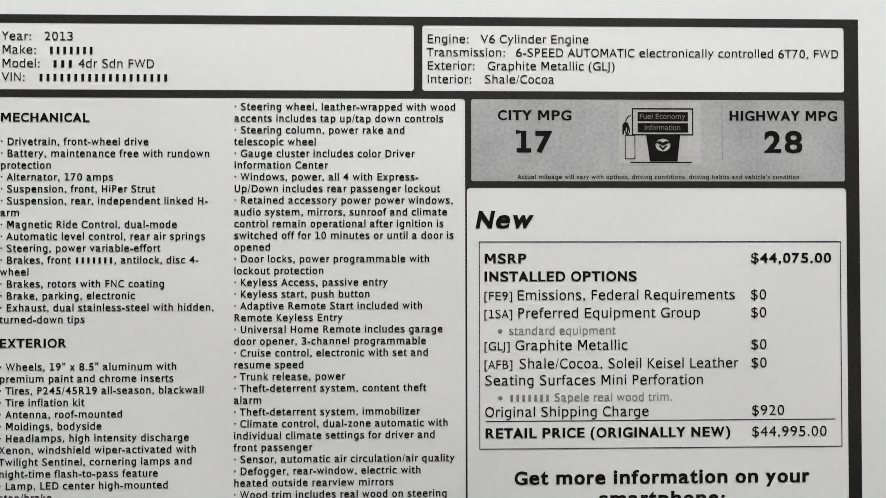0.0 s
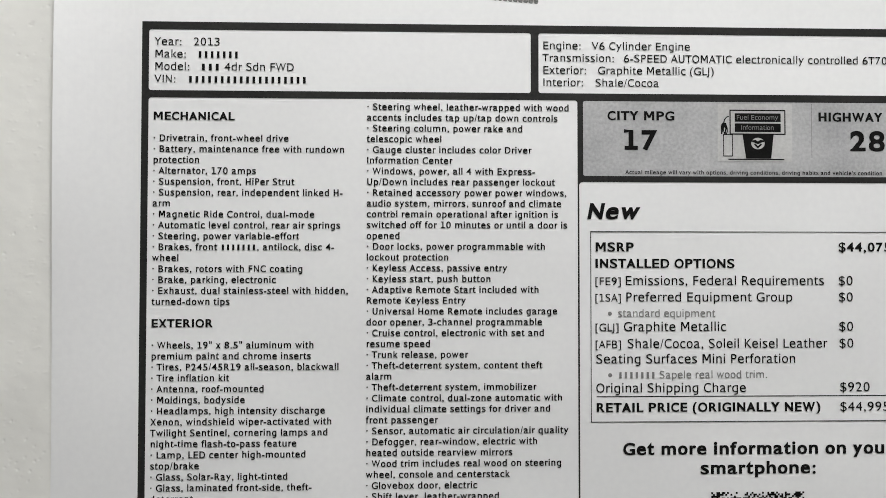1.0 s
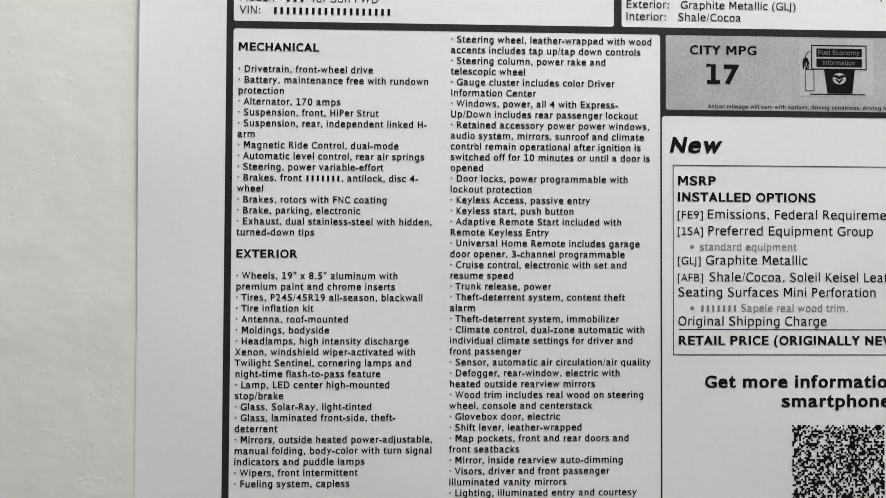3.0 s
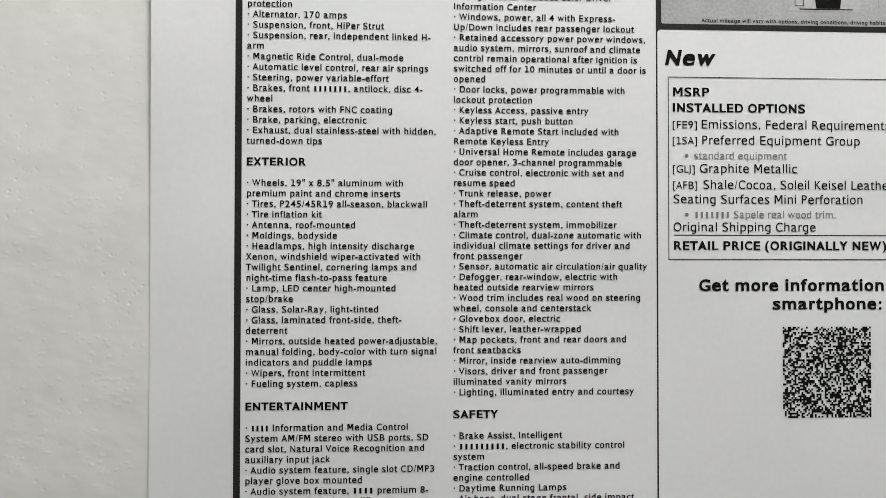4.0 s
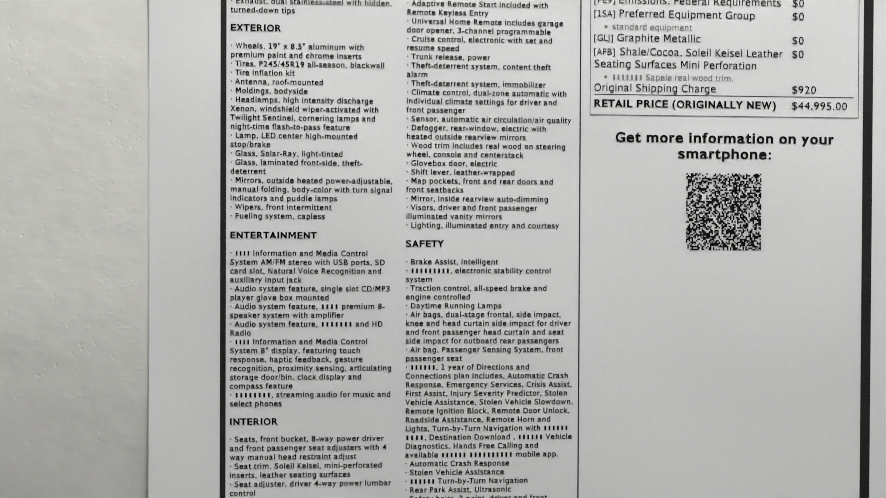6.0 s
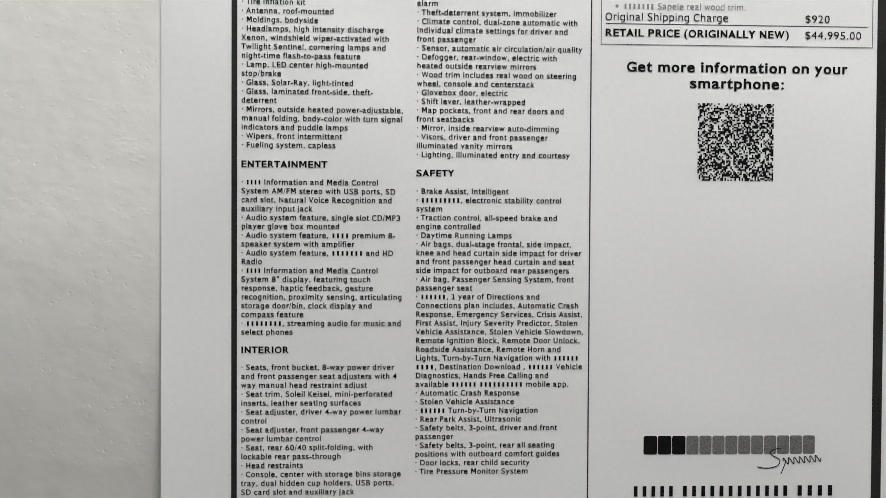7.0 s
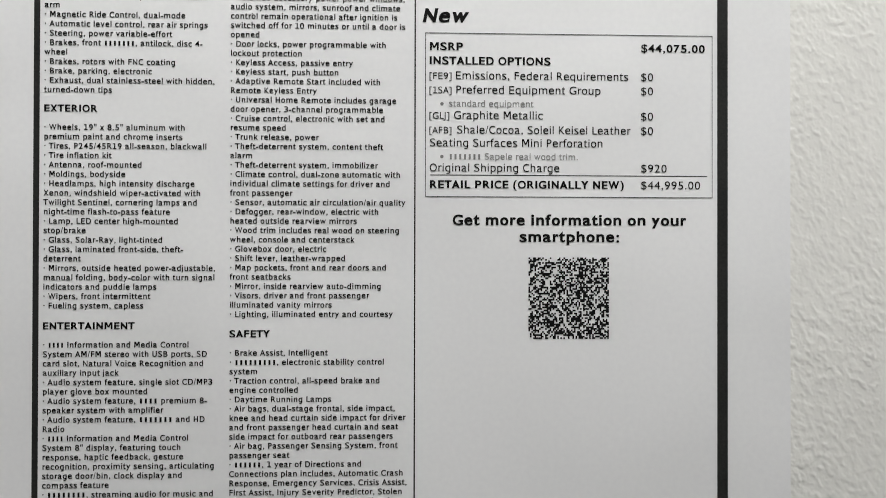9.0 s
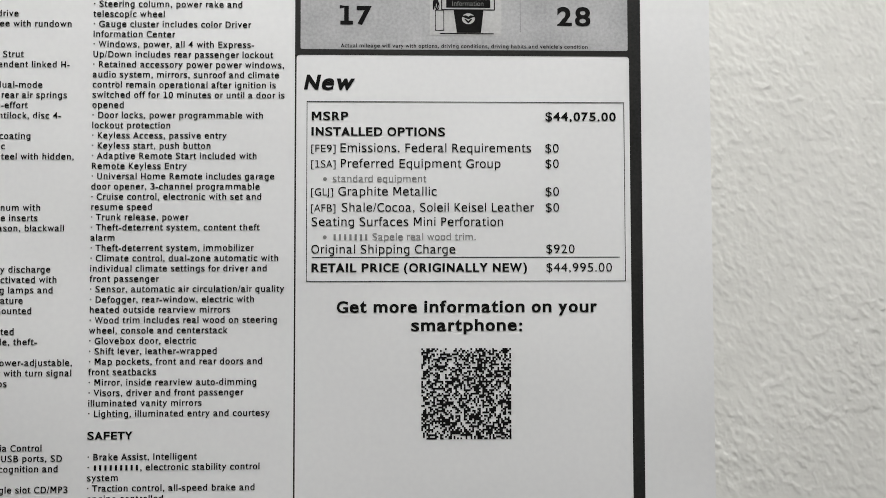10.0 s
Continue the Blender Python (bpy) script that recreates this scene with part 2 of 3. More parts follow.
HEAVY = {713: " ", 1585: "AV", 1561: "B", 1503: "C", 1700: "D", 1399: "EF", 1681: "G", 1714: "HN", 762: "IJ", 1305: "L", 2038: "M", 1741: "OQ",
         1501: "P", 1577: "R", 1475: "S", 1397: "T", 1663: "U", 2259: "W", 1579: "X", 1483: "Y", 1587: "K", 1485: "Z", 1425: "0123456789$",
         778: ",.", 936: "()", 1382: "a", 1466: "bdgpq", 1214: "c", 1389: "e", 891: "f", 1458: "hnu", 702: "ijl", 1362: "k", 2134: "m",
         1407: "o", 1010: "r", 1219: "s", 979: "t", 1335: "vy", 1892: "w", 1321: "x", 1192: "z", 819: ":", 850: "-"}
ADVANCE = {b: {c: a / 2048 for a, s in d.items() for c in s} for b, d in ((False, REGULAR), (True, HEAVY))}
# side bearings, in thousandths of an em
LEFT = {94: "bhiklmnpr", 86: "u", 98: "BDEFHIKLMNPR[", 87: "U", 55: "acdegoqCGOQ", 66: "S0689$(", 54: "s", 74: "235", 48: "4", 80: "7", -16: "j", -50: "J",
        26: "ft", 32: "vwxy", 44: "z", 10: "AV", 0: "T", 33: "WXZ/-", -2: "Y", 50: ")]"}
RIGHT = {48: "a", 92: "dgilq", 86: "hnu", 88: "m", 55: "be", 50: "op", 62: "cCG", 49: "s", 98: "HIMNJ]", 87: "U", 52: "BDOQ", 58: "FP", 52: "E", 62: "S0689$)",
         80: "235", 54: "4", 60: "7", -18: "f", 24: "t", 0: "r", -4: "k", 32: "vwxy", 43: "z", 90: "j", 10: "AVL", 2: "TY", 33: "WXZ/-", -10: "K", 12: "R", 50: "(["}
LEFT = {c: v / 1000 for v, s in LEFT.items() for c in s}
RIGHT = {c: v / 1000 for v, s in RIGHT.items() for c in s}
NARROW = ".,:·'\"•[]()"
SLOPED = "kvwxyzAKVWXYZMN247/$"
# heights in the built-in font and in the sheet's print: small letters, then capitals and figures
LOWER = ((-0.23, -0.155, -0.009, 0.0, 0.078, 0.37, 0.449, 0.458, 0.682, 0.70), (-0.208, -0.135, -0.012, 0.0, 0.076, 0.472, 0.547, 0.558, 0.760, 0.776))
UPPER = ((-0.23, -0.12, -0.009, 0.0, 0.089, 0.593, 0.682, 0.691, 0.80), (-0.20, -0.11, -0.012, 0.0, 0.084, 0.645, 0.729, 0.741, 0.85))
pen = bpy.data.curves.new("pen", "FONT")
pen.resolution_u = 4
pen_ob = new("pen", pen)
GLYPHS = {}


def outline(ch, offset):
    """A letter of the built-in font, its strokes thickened by offset on each side: corners and triangles."""
    pen.body, pen.offset = ch, offset
    bpy.context.view_layer.update()
    me = bpy.data.meshes.new_from_object(pen_ob.evaluated_get(bpy.context.evaluated_depsgraph_get()))
    v = np.array([(p.co.x, p.co.y) for p in me.vertices])
    faces = [tuple(p.vertices) for p in me.polygons]
    bpy.data.meshes.remove(me)
    return v, faces


def stems(v, faces, y):
    """The upright strokes that a level line at y crosses: their left and right edges."""
    spans = []
    for f in faces:
        cuts = []
        for i, j in zip(f, f[1:] + f[:1]):
            (x0, y0), (x1, y1) = v[i], v[j]
            if (y0 - y) * (y1 - y) < 0:
                cuts.append(x0 + (x1 - x0) * (y - y0) / (y1 - y0))
        if len(cuts) > 1:
            spans.append([min(cuts), max(cuts)])
    out = []
    for lo, hi in sorted(spans):
        if out and lo <= out[-1][1] + 1e-4:
            out[-1][1] = max(out[-1][1], hi)
        else:
            out.append([lo, hi])
    return out


def glyph(ch, heavy, weight=0.0):
    """One letter in ems: its corners and triangles. weight: what is added to the width of its strokes."""
    key = (ch, heavy, weight)
    if key in GLYPHS:
        return GLYPHS[key]
    adv = ADVANCE[heavy][ch]
    low = ch.islower()
    stroke = ((0.172 if low else 0.165 if ch.isdigit() else 0.185) if heavy else (0.090 if low else 0.096)) + weight
    if ch == "1":
        s, f = stroke, stroke * 0.82
        c = adv * 0.53
        v = [(c - s / 2, 0), (c + s / 2, 0), (c + s / 2, 0.729), (c - s / 2, 0.729),
             (0.12 * adv / 0.636, 0), (c - s / 2, f), (0.12 * adv / 0.636, f), (adv - 0.075, 0), (adv - 0.075, f), (c + s / 2, f),
             (0.11, 0.62), (0.11, 0.62 + f * 0.95), (c - s / 2, 0.655)]
        GLYPHS[key] = (np.array(v, float), [(0, 1, 2, 3), (4, 0, 5, 6), (1, 7, 8, 9), (10, 12, 3, 11)])
        return GLYPHS[key]
    if ch == "M":
        s = stroke * (0.92 if heavy else 1.0)
        a, b = 0.09, adv - 0.09
        c, w, d = (a + b) / 2, s * (0.95 if heavy else 1.2), 0.2
        v = [(a, 0), (a + s, 0), (a + s, 0.729), (a, 0.729), (b - s, 0), (b, 0), (b, 0.729), (b - s, 0.729),
             (a + s * 0.3, 0.729), (c - w / 2, d), (c + w / 2, d), (a + s * 0.3 + w, 0.729), (b - s * 0.3 - w, 0.729), (b - s * 0.3, 0.729)]
        GLYPHS[key] = (np.array(v, float), [(0, 1, 2, 3), (4, 5, 6, 7), (8, 9, 10, 11), (9, 10, 13, 12)])
        return GLYPHS[key]
    if ch == "g":
        # the bowl and stem of a q, the stem cut short and turned into a hook
        v, faces = glyph("q", heavy, weight)
        v = v.copy()
        v[:, 1] = np.where(v[:, 1] < -0.02, -0.02 + (v[:, 1] + 0.02) * 0.33, v[:, 1])
        right, left = v[:, 0].max(), v[:, 0].min()
        n, hook, h = len(v), [], stroke * 0.42
        for k in range(9):
            a = radians(90 * k / 6) if k < 7 else radians(90 + 14 * (k - 6))
            reach = right - left - 0.10
            cx, cy = right - stroke / 2 - reach * 0.55 * (1 - math.cos(a)), -0.06 - 0.108 * math.sin(a)
            nx, ny = math.cos(a), -math.sin(a)
            out = stroke / 2 + (h - stroke / 2) * min(1.0, k / 5)
            hook += [(cx + nx * out, cy + ny * out), (cx - nx * out, cy - ny * out)]
        GLYPHS[key] = (np.concatenate([v, np.array(hook)]), [*faces, *((n + 2 * k, n + 2 * k + 2, n + 2 * k + 3, n + 2 * k + 1) for k in range(8))])
        return GLYPHS[key]
    wide = 1.08 if heavy else 1.15
    offset = (stroke / wide - 0.094) / 2 if ch in SLOPED else (0.024 if heavy else 0.0) + weight / 3 - (0.008 if ch in "sS" else 0.0)
    if ch in "$4":
        offset = (0.014 if heavy else 0.0) if ch == "$" else offset * 0.6
    v, faces = outline(ch, offset)
    x, y = v[:, 0].copy(), v[:, 1].copy()
    y = np.where(y > 0.3, y - offset, np.where(y < 0.02, y + offset * (1 if ch not in ",;" else 0), y)) if ch.isalnum() else y
    if ch.islower():
        v[:, 1] = np.interp(y, *LOWER)
        if ch in "ij":
            v[:, 1] = np.where(y > 0.5, 0.640 + (y - 0.53) * 1.08, v[:, 1])
        if ch == "t":
            v[:, 1] = np.where(y > 0.458, 0.558 + (y - 0.458) * 1.67, v[:, 1])
    else:
        v[:, 1] = np.interp(y, *UPPER)
    lo, hi = x.min(), x.max()
    if ch in NARROW:
        v[:, 0] = (x - (lo + hi) / 2) * 1.08 + adv / 2
    elif ch in "ilI":
        c = (lo + hi) / 2
        v[:, 0] = adv / 2 + (x - c) * stroke / (0.089 + 0.009 * (ch == "I") + 2 * offset)
    else:
        a, b = LEFT.get(ch, 0.05), adv - RIGHT.get(ch, 0.05)
        if heavy:
            a, b = a * 0.82, adv - (adv - b) * 0.78
        knots, places = [lo], [a]
        if ch not in SLOPED:
            scale = (b - a) / (hi - lo)
            for s0, s1 in stems(np.stack([x, y], -1), faces, 0.15 if ch == "a" else 0.243 if low else 0.213):
                if 0.075 < s1 - s0 - 2 * offset < 0.118:
                    c = a + ((s0 + s1) / 2 - lo) * scale
                    c = min(max(c, a + stroke / 2), b - stroke / 2)
                    if s0 - lo < 0.012:
                        c = a + stroke / 2 + (s0 - lo) * scale
                    if hi - s1 < 0.012:
                        c = b - stroke / 2 - (hi - s1) * scale
                    for k, p in ((s0, c - stroke / 2), (s1, c + stroke / 2)):
                        if k > knots[-1] + 1e-5:
                            knots.append(k)
                            places.append(p)
                        else:
                            places[-1] = p
        if hi > knots[-1] + 1e-5:
            knots.append(hi)
            places.append(b)
        v[:, 0] = np.interp(x, knots, places)
    GLYPHS[key] = (v, faces)
    return GLYPHS[key]


def text(name, body, x, z, em, mat=TONER, parent=None, heavy=False, slant=0.0, align="left", label="", lift=0.00012, fit=0.0, weight=0.012, wide=1.0):
    """A line of print from x on the base line z. {w} in the body is a word of w ems as plain bars. fit: the line's whole width."""
    pieces, run = [], ""
    for c in body:
        if c == "{":
            pieces.append(run)
            run = ""
        elif c == "}":
            pieces.append(float(run))
            run = ""
        else:
            run += c
    pieces.append(run)
    verts, faces, pos = [], [], 0.0
    for piece in pieces:
        if isinstance(piece, float):
            count = max(1, round(piece / 0.58))
            for i in range(count):
                n, e = len(verts), piece / count
                lo, hi = pos + e * (i + 0.29), pos + e * (i + 0.71)
                verts += [(lo, 0.0), (hi, 0.0), (hi, 0.62), (lo, 0.62)]
                faces.append((n, n + 1, n + 2, n + 3))
            pos += piece
            continue
        for c in piece:
            if c != " ":
                v, f = glyph(c, heavy, weight)
                n = len(verts)
                verts += [(p[0] + pos + slant * p[1], p[1]) for p in v]
                faces += [tuple(n + i for i in t) for t in f]
            pos += ADVANCE[heavy][c]
    wide = fit / (pos * em) if fit else wide
    if align == "centre":
        x -= pos * em * wide / 2
    return mesh_object(name, [at(x + em * wide * p[0], z + em * p[1], lift) for p in verts], faces, mat, parent, label, "stuff")


def rounded(x0, z0, x1, z1, r=0.0, n=4):
    """The outline of a rectangle with rounded corners."""
    if not r:
        return [(x0, z0), (x1, z0), (x1, z1), (x0, z1)]
    out = []
    for cx, cz, a in ((x1 - r, z0 + r, -90), (x1 - r, z1 - r, 0), (x0 + r, z1 - r, 90), (x0 + r, z0 + r, 180)):
        out += [(cx + r * math.cos(radians(a + 90 * i / n)), cz + r * math.sin(radians(a + 90 * i / n))) for i in range(n + 1)]
    return out


def print_shape(name, loops, mat, parent, label="", lift=0.00006):
    """A flat printed shape: the first outline, with the others cut out of it."""
    bm = bmesh.new()
    edges = []
    for loop in loops:
        vs = [bm.verts.new(at(x, z, lift)) for x, z in loop]
        edges += [bm.edges.new((vs[i], vs[(i + 1) % len(vs)])) for i in range(len(vs))]
    bmesh.ops.triangle_fill(bm, use_beauty=True, use_dissolve=False, edges=edges, normal=(0, -1, 0))
    for f in bm.faces:
        f.normal_update()
        if f.normal.y > 0:
            f.normal_flip()
    return part(name, bm, mat, parent, label)


def frame_shape(name, x0, z0, x1, z1, w, mat, parent, label="", lift=0.00012):
    return print_shape(name, [rounded(x0, z0, x1, z1), rounded(x0 + w, z0 + w, x1 - w, z1 - w)], mat, parent, label, lift)


# ---- the sheet ----
PX0, PX1, PZ0, PZ1 = -94.6, 100.9, -134.0, 118.8
sheet = tagged(new("printed_sheet"), "white letter-size printed window sticker sheet hanging on the wall", "sheet of paper")
sheet.location = (0, 0, 0)


def smoothstep(a, b, t):
    t = min(1.0, max(0.0, (t - a) / (b - a)))
    return t * t * (3 - 2 * t)


def curl(x, z):
    """How far the paper's margins stand off the print's plane, in metres: the left edge lifts at the top and more at the foot."""
    left = max(0.0, (-77.8 - x) / 16.8) ** 1.7
    right = max(0.0, (x - 86.2) / 14.7) ** 1.7
    lift = 0.0028 * smoothstep(0, 62, z) + 0.0012 * max(0.0, (-56 - z) / 72) ** 1.4
    return left * lift + right * 0.0004 + 0.00008 * left * math.sin(z * 0.11)


def draw_in(x, z):
    """How far the curling left edge draws in, in units of the layout."""
    return 0.25 * curl(x, z) / UNIT if x < 0 else 0.0


def paper():
    """The sheet of paper; a curling edge also draws in a little."""
    xs = sorted({*np.linspace(PX0, -77.8, 14), *np.linspace(-77.8, 86.2, 4), *np.linspace(86.2, PX1, 12)})
    zs = np.linspace(PZ0, PZ1, 90)
    nx = len(xs)
    front = [at(x + draw_in(x, z), z, curl(x, z)) for z in zs for x in xs]
    back = [(p[0], p[1] + 0.00011, p[2]) for p in front]
    n = len(front)
    faces = []
    for j in range(len(zs) - 1):
        for i in range(nx - 1):
            a = j * nx + i
            faces += [(a, a + 1, a + nx + 1, a + nx), (n + a + nx, n + a + nx + 1, n + a + 1, n + a)]
    top = (len(zs) - 1) * nx
    for i in range(nx - 1):
        faces += [(i, n + i, n + i + 1, i + 1), (top + i, top + i + 1, n + top + i + 1, n + top + i)]
    for j in range(len(zs) - 1):
        a, b = j * nx, j * nx + nx - 1
        faces += [(a, a + nx, n + a + nx, n + a), (b, n + b, n + b + nx, b + nx)]
    mesh_object("paper", front + back, faces, PAPER, sheet, "white copy paper, left margin curling off the wall")


paper()

# the heavy border with its rounded windows
MPG = (11.95, 51.45, 83.0, 66.85)
print_shape("border", [rounded(-77.5, -120.55, 85.8, 82.35),
                       rounded(-76.1, 68.4, 1.2, 80.75, 0.5), rounded(2.8, 68.4, 83.0, 80.75, 0.5),
                       rounded(-76.1, -118.4, 10.78, 66.95, 0.6), rounded(11.12, -118.4, 83.25, 50.2, 0.7), rounded(*MPG, 0.4)],
            BORDER, sheet, "charcoal printed border with rounded windows")

# vehicle box
BOX = 2.155
for i, (head, value, x) in enumerate((("Year:", "2013", -67.3), ("Make:", "{3.94}", -66.5), ("Model:", "{1.93} 4dr Sdn FWD", -65.9), ("VIN:", "{11.2}", -68.4))):
    z = 77.55 - 2.53 * i
    row = text("caption", head, -75.0, z, BOX, parent=sheet)
    text("entry", value, x, z, BOX, parent=row)
for i, (head, value, x) in enumerate((("Engine:", "V6 Cylinder Engine", 13.75), ("Transmission:", "6-SPEED AUTOMATIC electronically controlled 6T70, FWD", 20.3),
                                      ("Exterior:", "Graphite Metallic (GLJ)", 14.95), ("Interior:", "Shale/Cocoa", 14.4))):
    z = 77.45 - 2.53 * i
    row = text("caption", head, 3.6, z, BOX, parent=sheet)
    text("entry", value, x, z, BOX, parent=row, fit=61.75 if i == 1 else 0)

# mileage panel
panel = print_shape("mileage_panel", [rounded(*MPG, 0.4)], DITHER, sheet, "grey dithered fuel mileage panel", 0.00005)
text("caption", "CITY MPG", 16.85, 62.95, 2.56, parent=panel, heavy=True, fit=14.1)
text("figure", "17", 19.75, 56.85, 5.6, parent=panel, heavy=True)
text("caption", "HIGHWAY MPG", 60.75, 62.95, 2.56, parent=panel, heavy=True, fit=20.95)
text("figure", "28", 67.2, 56.85, 5.7, parent=panel, heavy=True)
text("small_print", "Actual mileage will vary with options, driving conditions, driving habits and vehicle's condition", 20.6, 51.85, 1.12,
     parent=panel, fit=53.7, weight=0.05)
print_shape("fold_line", [rounded(59.45, 55.4, 59.57, 66.6)], PALE, panel, "fine vertical rule")
pump = print_shape("pump_picture", [rounded(39.85, 54.6, 55.4, 66.5)], LIGHT_DITHER, panel, "printed black picture of a fuel pump", 0.00009)
frame_shape("pump_head", 42.3, 60.12, 54.0, 65.27, 0.24, TONER, pump, lift=0.00013)
for z, word, wide in ((63.66, "Fuel Economy", 8.8), (61.56, "Information", 6.95)):
    print_shape("plate", [rounded(43.4, z - 0.88, 53.0, z + 0.88)], TONER, pump, lift=0.00013)
    text("plate_text", word, 48.1, z - 0.45, 1.3, PALE, pump, align="centre", lift=0.00017, fit=wide, weight=0.0)
ring = [(48.2 + 1.42 * math.cos(a * math.pi / 10), 58.3 + 1.2 * math.sin(a * math.pi / 10)) for a in range(20)]
print_shape("pump_body", [[(45.7, 55.2), (50.95, 55.2), (51.5, 60.15), (45.0, 60.15)], ring], TONER, pump, lift=0.00013)
print_shape("emblem", [[(45.9, 58.75), (47.2, 58.6), (48.2, 58.15), (49.2, 58.6), (50.5, 58.75), (49.4, 58.95), (48.7, 59.05), (48.2, 58.75), (47.7, 59.05), (47.0, 58.95)]], TONER, pump, lift=0.00014)
print_shape("emblem", [[(47.35, 58.1), (48.2, 57.25), (49.05, 58.1), (48.75, 58.3), (48.2, 57.75), (47.65, 58.3)]], TONER, pump, lift=0.00014)
print_shape("base_line", [rounded(42.0, 54.9, 53.7, 55.12)], TONER, pump, lift=0.00013)
frame_shape("hose", 40.95, 55.6, 42.95, 60.2, 0.17, TONER, pump, lift=0.00013)
print_shape("hose_loop", [[(40.95, 62.4), (41.15, 63.2), (41.6, 63.8), (42.2, 64.0), (42.2, 63.8), (41.7, 63.6), (41.35, 63.1), (41.15, 62.3)]], TONER, pump, lift=0.00013)
print_shape("nozzle", [[(40.5, 62.1), (40.9, 62.6), (41.6, 62.5), (41.8, 61.6), (41.5, 60.4), (41.2, 60.4), (41.4, 61.4), (41.1, 61.8), (40.75, 60.2), (40.5, 60.2)]], TONER, pump, lift=0.00013)

print_shape("nozzle_guard", [[(41.45 + 0.5 * math.cos(a * math.pi / 8), 61.1 + 1.0 * math.sin(a * math.pi / 8)) for a in range(16)],
                             [(41.45 + 0.3 * math.cos(a * math.pi / 8), 61.1 + 0.75 * math.sin(a * math.pi / 8)) for a in range(16)]], TONER, pump, lift=0.00012)

# price column
text("heading", "New", 12.35, 42.6, 4.5, parent=sheet, heavy=True, slant=0.2)
price = frame_shape("price_box", 13.34, 1.26, 82.07, 40.12, 0.15, TONER, sheet, "thin ruled price box")
PR, SMALL, NOTE = 2.54, 2.13, 2.06
text("row_title", "MSRP", 14.2, 36.0, PR, parent=price, heavy=True)
text("amount", "$44,075.00", 64.75, 36.05, PR, parent=price, heavy=True, fit=15.6)
text("row_title", "INSTALLED OPTIONS", 14.15, 32.65, PR, parent=price, heavy=True, wide=0.99)
for code, what, x, z, wide in (("[FE9]", "Emissions, Federal Requirements", 20.35, 29.15, 41.5), ("[1SA]", "Preferred Equipment Group", 20.45, 25.78, 34.75),
                               ("[GLJ]", "Graphite Metallic", 20.0, 19.75, 21.4), ("[AFB]", "Shale/Cocoa, Soleil Keisel Leather", 20.75, 16.3, 41.55)):
    row = text("option", what, x, z, PR, parent=price, fit=wide)
    text("option_code", code, 14.2, z, SMALL, parent=row, fit=5.0 if "J" in code else 5.5)
    text("amount", "$0", 64.65, z, PR, parent=row)
text("option", "Seating Surfaces Mini Perforation", 14.3, 13.2, PR, parent=price, fit=41.45)
for z, note in ((22.65, "standard equipment"), (10.15, "{3.95} Sapele real wood trim.")):
    row = text("note", note, 18.85, z, NOTE, PALE, price, label="pale grey note line", wide=0.965)
    print_shape("bullet", [[(17.3 + 0.42 * math.cos(a * math.pi / 6), z + 0.65 + 0.42 * math.sin(a * math.pi / 6)) for a in range(12)]], PALE, row)
text("option", "Original Shipping Charge", 14.3, 7.3, PR, parent=price, wide=0.977)
text("amount", "$920", 64.7, 7.35, PR, parent=price)
print_shape("rule", [rounded(14.55, 6.38, 80.8, 6.55)], TONER, price)
text("row_title", "RETAIL PRICE (ORIGINALLY NEW)", 14.3, 3.35, PR, parent=price, heavy=True, fit=46.5)
text("amount", "$44,995.00", 64.7, 3.35, PR, parent=price)

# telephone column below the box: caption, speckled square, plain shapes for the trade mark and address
text("heading", "Get more information on your", 47.75, -5.35, 3.36, parent=sheet, heavy=True, align="centre", fit=56.0)
text("heading", "smartphone:", 47.75, -9.3, 3.36, parent=sheet, heavy=True, align="centre", fit=24.3)


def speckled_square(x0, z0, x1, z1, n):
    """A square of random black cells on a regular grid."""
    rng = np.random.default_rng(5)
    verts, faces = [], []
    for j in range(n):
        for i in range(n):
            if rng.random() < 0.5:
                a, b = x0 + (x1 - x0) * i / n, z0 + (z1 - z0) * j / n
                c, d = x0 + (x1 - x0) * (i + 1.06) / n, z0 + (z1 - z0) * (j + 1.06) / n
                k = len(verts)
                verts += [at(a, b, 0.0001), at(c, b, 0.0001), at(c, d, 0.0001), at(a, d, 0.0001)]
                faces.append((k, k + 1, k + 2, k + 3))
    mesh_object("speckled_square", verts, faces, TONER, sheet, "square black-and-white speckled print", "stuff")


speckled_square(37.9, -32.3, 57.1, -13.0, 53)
mark = print_shape("mark_dark", [rounded(25.0, -101.0, 28.45, -96.3, 0.5)], TONER, sheet, "trade mark drawn as plain dark and grey blocks")
for i in range(1, 3):
    print_shape("mark_block", [rounded(25.0 + 3.6 * i, -101.0, 28.45 + 3.6 * i, -96.3, 0.5)], TONER, mark)
for i in range(10):
    print_shape("mark_block", [rounded(35.85 + 3.3 * i, -101.0, 38.98 + 3.3 * i, -96.3, 0.5)], MID, mark, "grey block")


def ribbon(name, points, width, mat, parent, label="", lift=0.00012):
    """A printed stroke along a line of points."""
    bm, pts = bmesh.new(), [Vector(p) for p in points]
    rails = []
    for i, p in enumerate(pts):
        d = (pts[min(i + 1, len(pts) - 1)] - pts[max(i - 1, 0)]).normalized() * width / 2
        rails.append((bm.verts.new(at(p.x - d.y, p.y + d.x, lift)), bm.verts.new(at(p.x + d.y, p.y - d.x, lift))))
    for a, b in zip(rails, rails[1:]):
        bm.faces.new((a[1], b[1], b[0], a[0]))
    return part(name, bm, mat, parent, label)


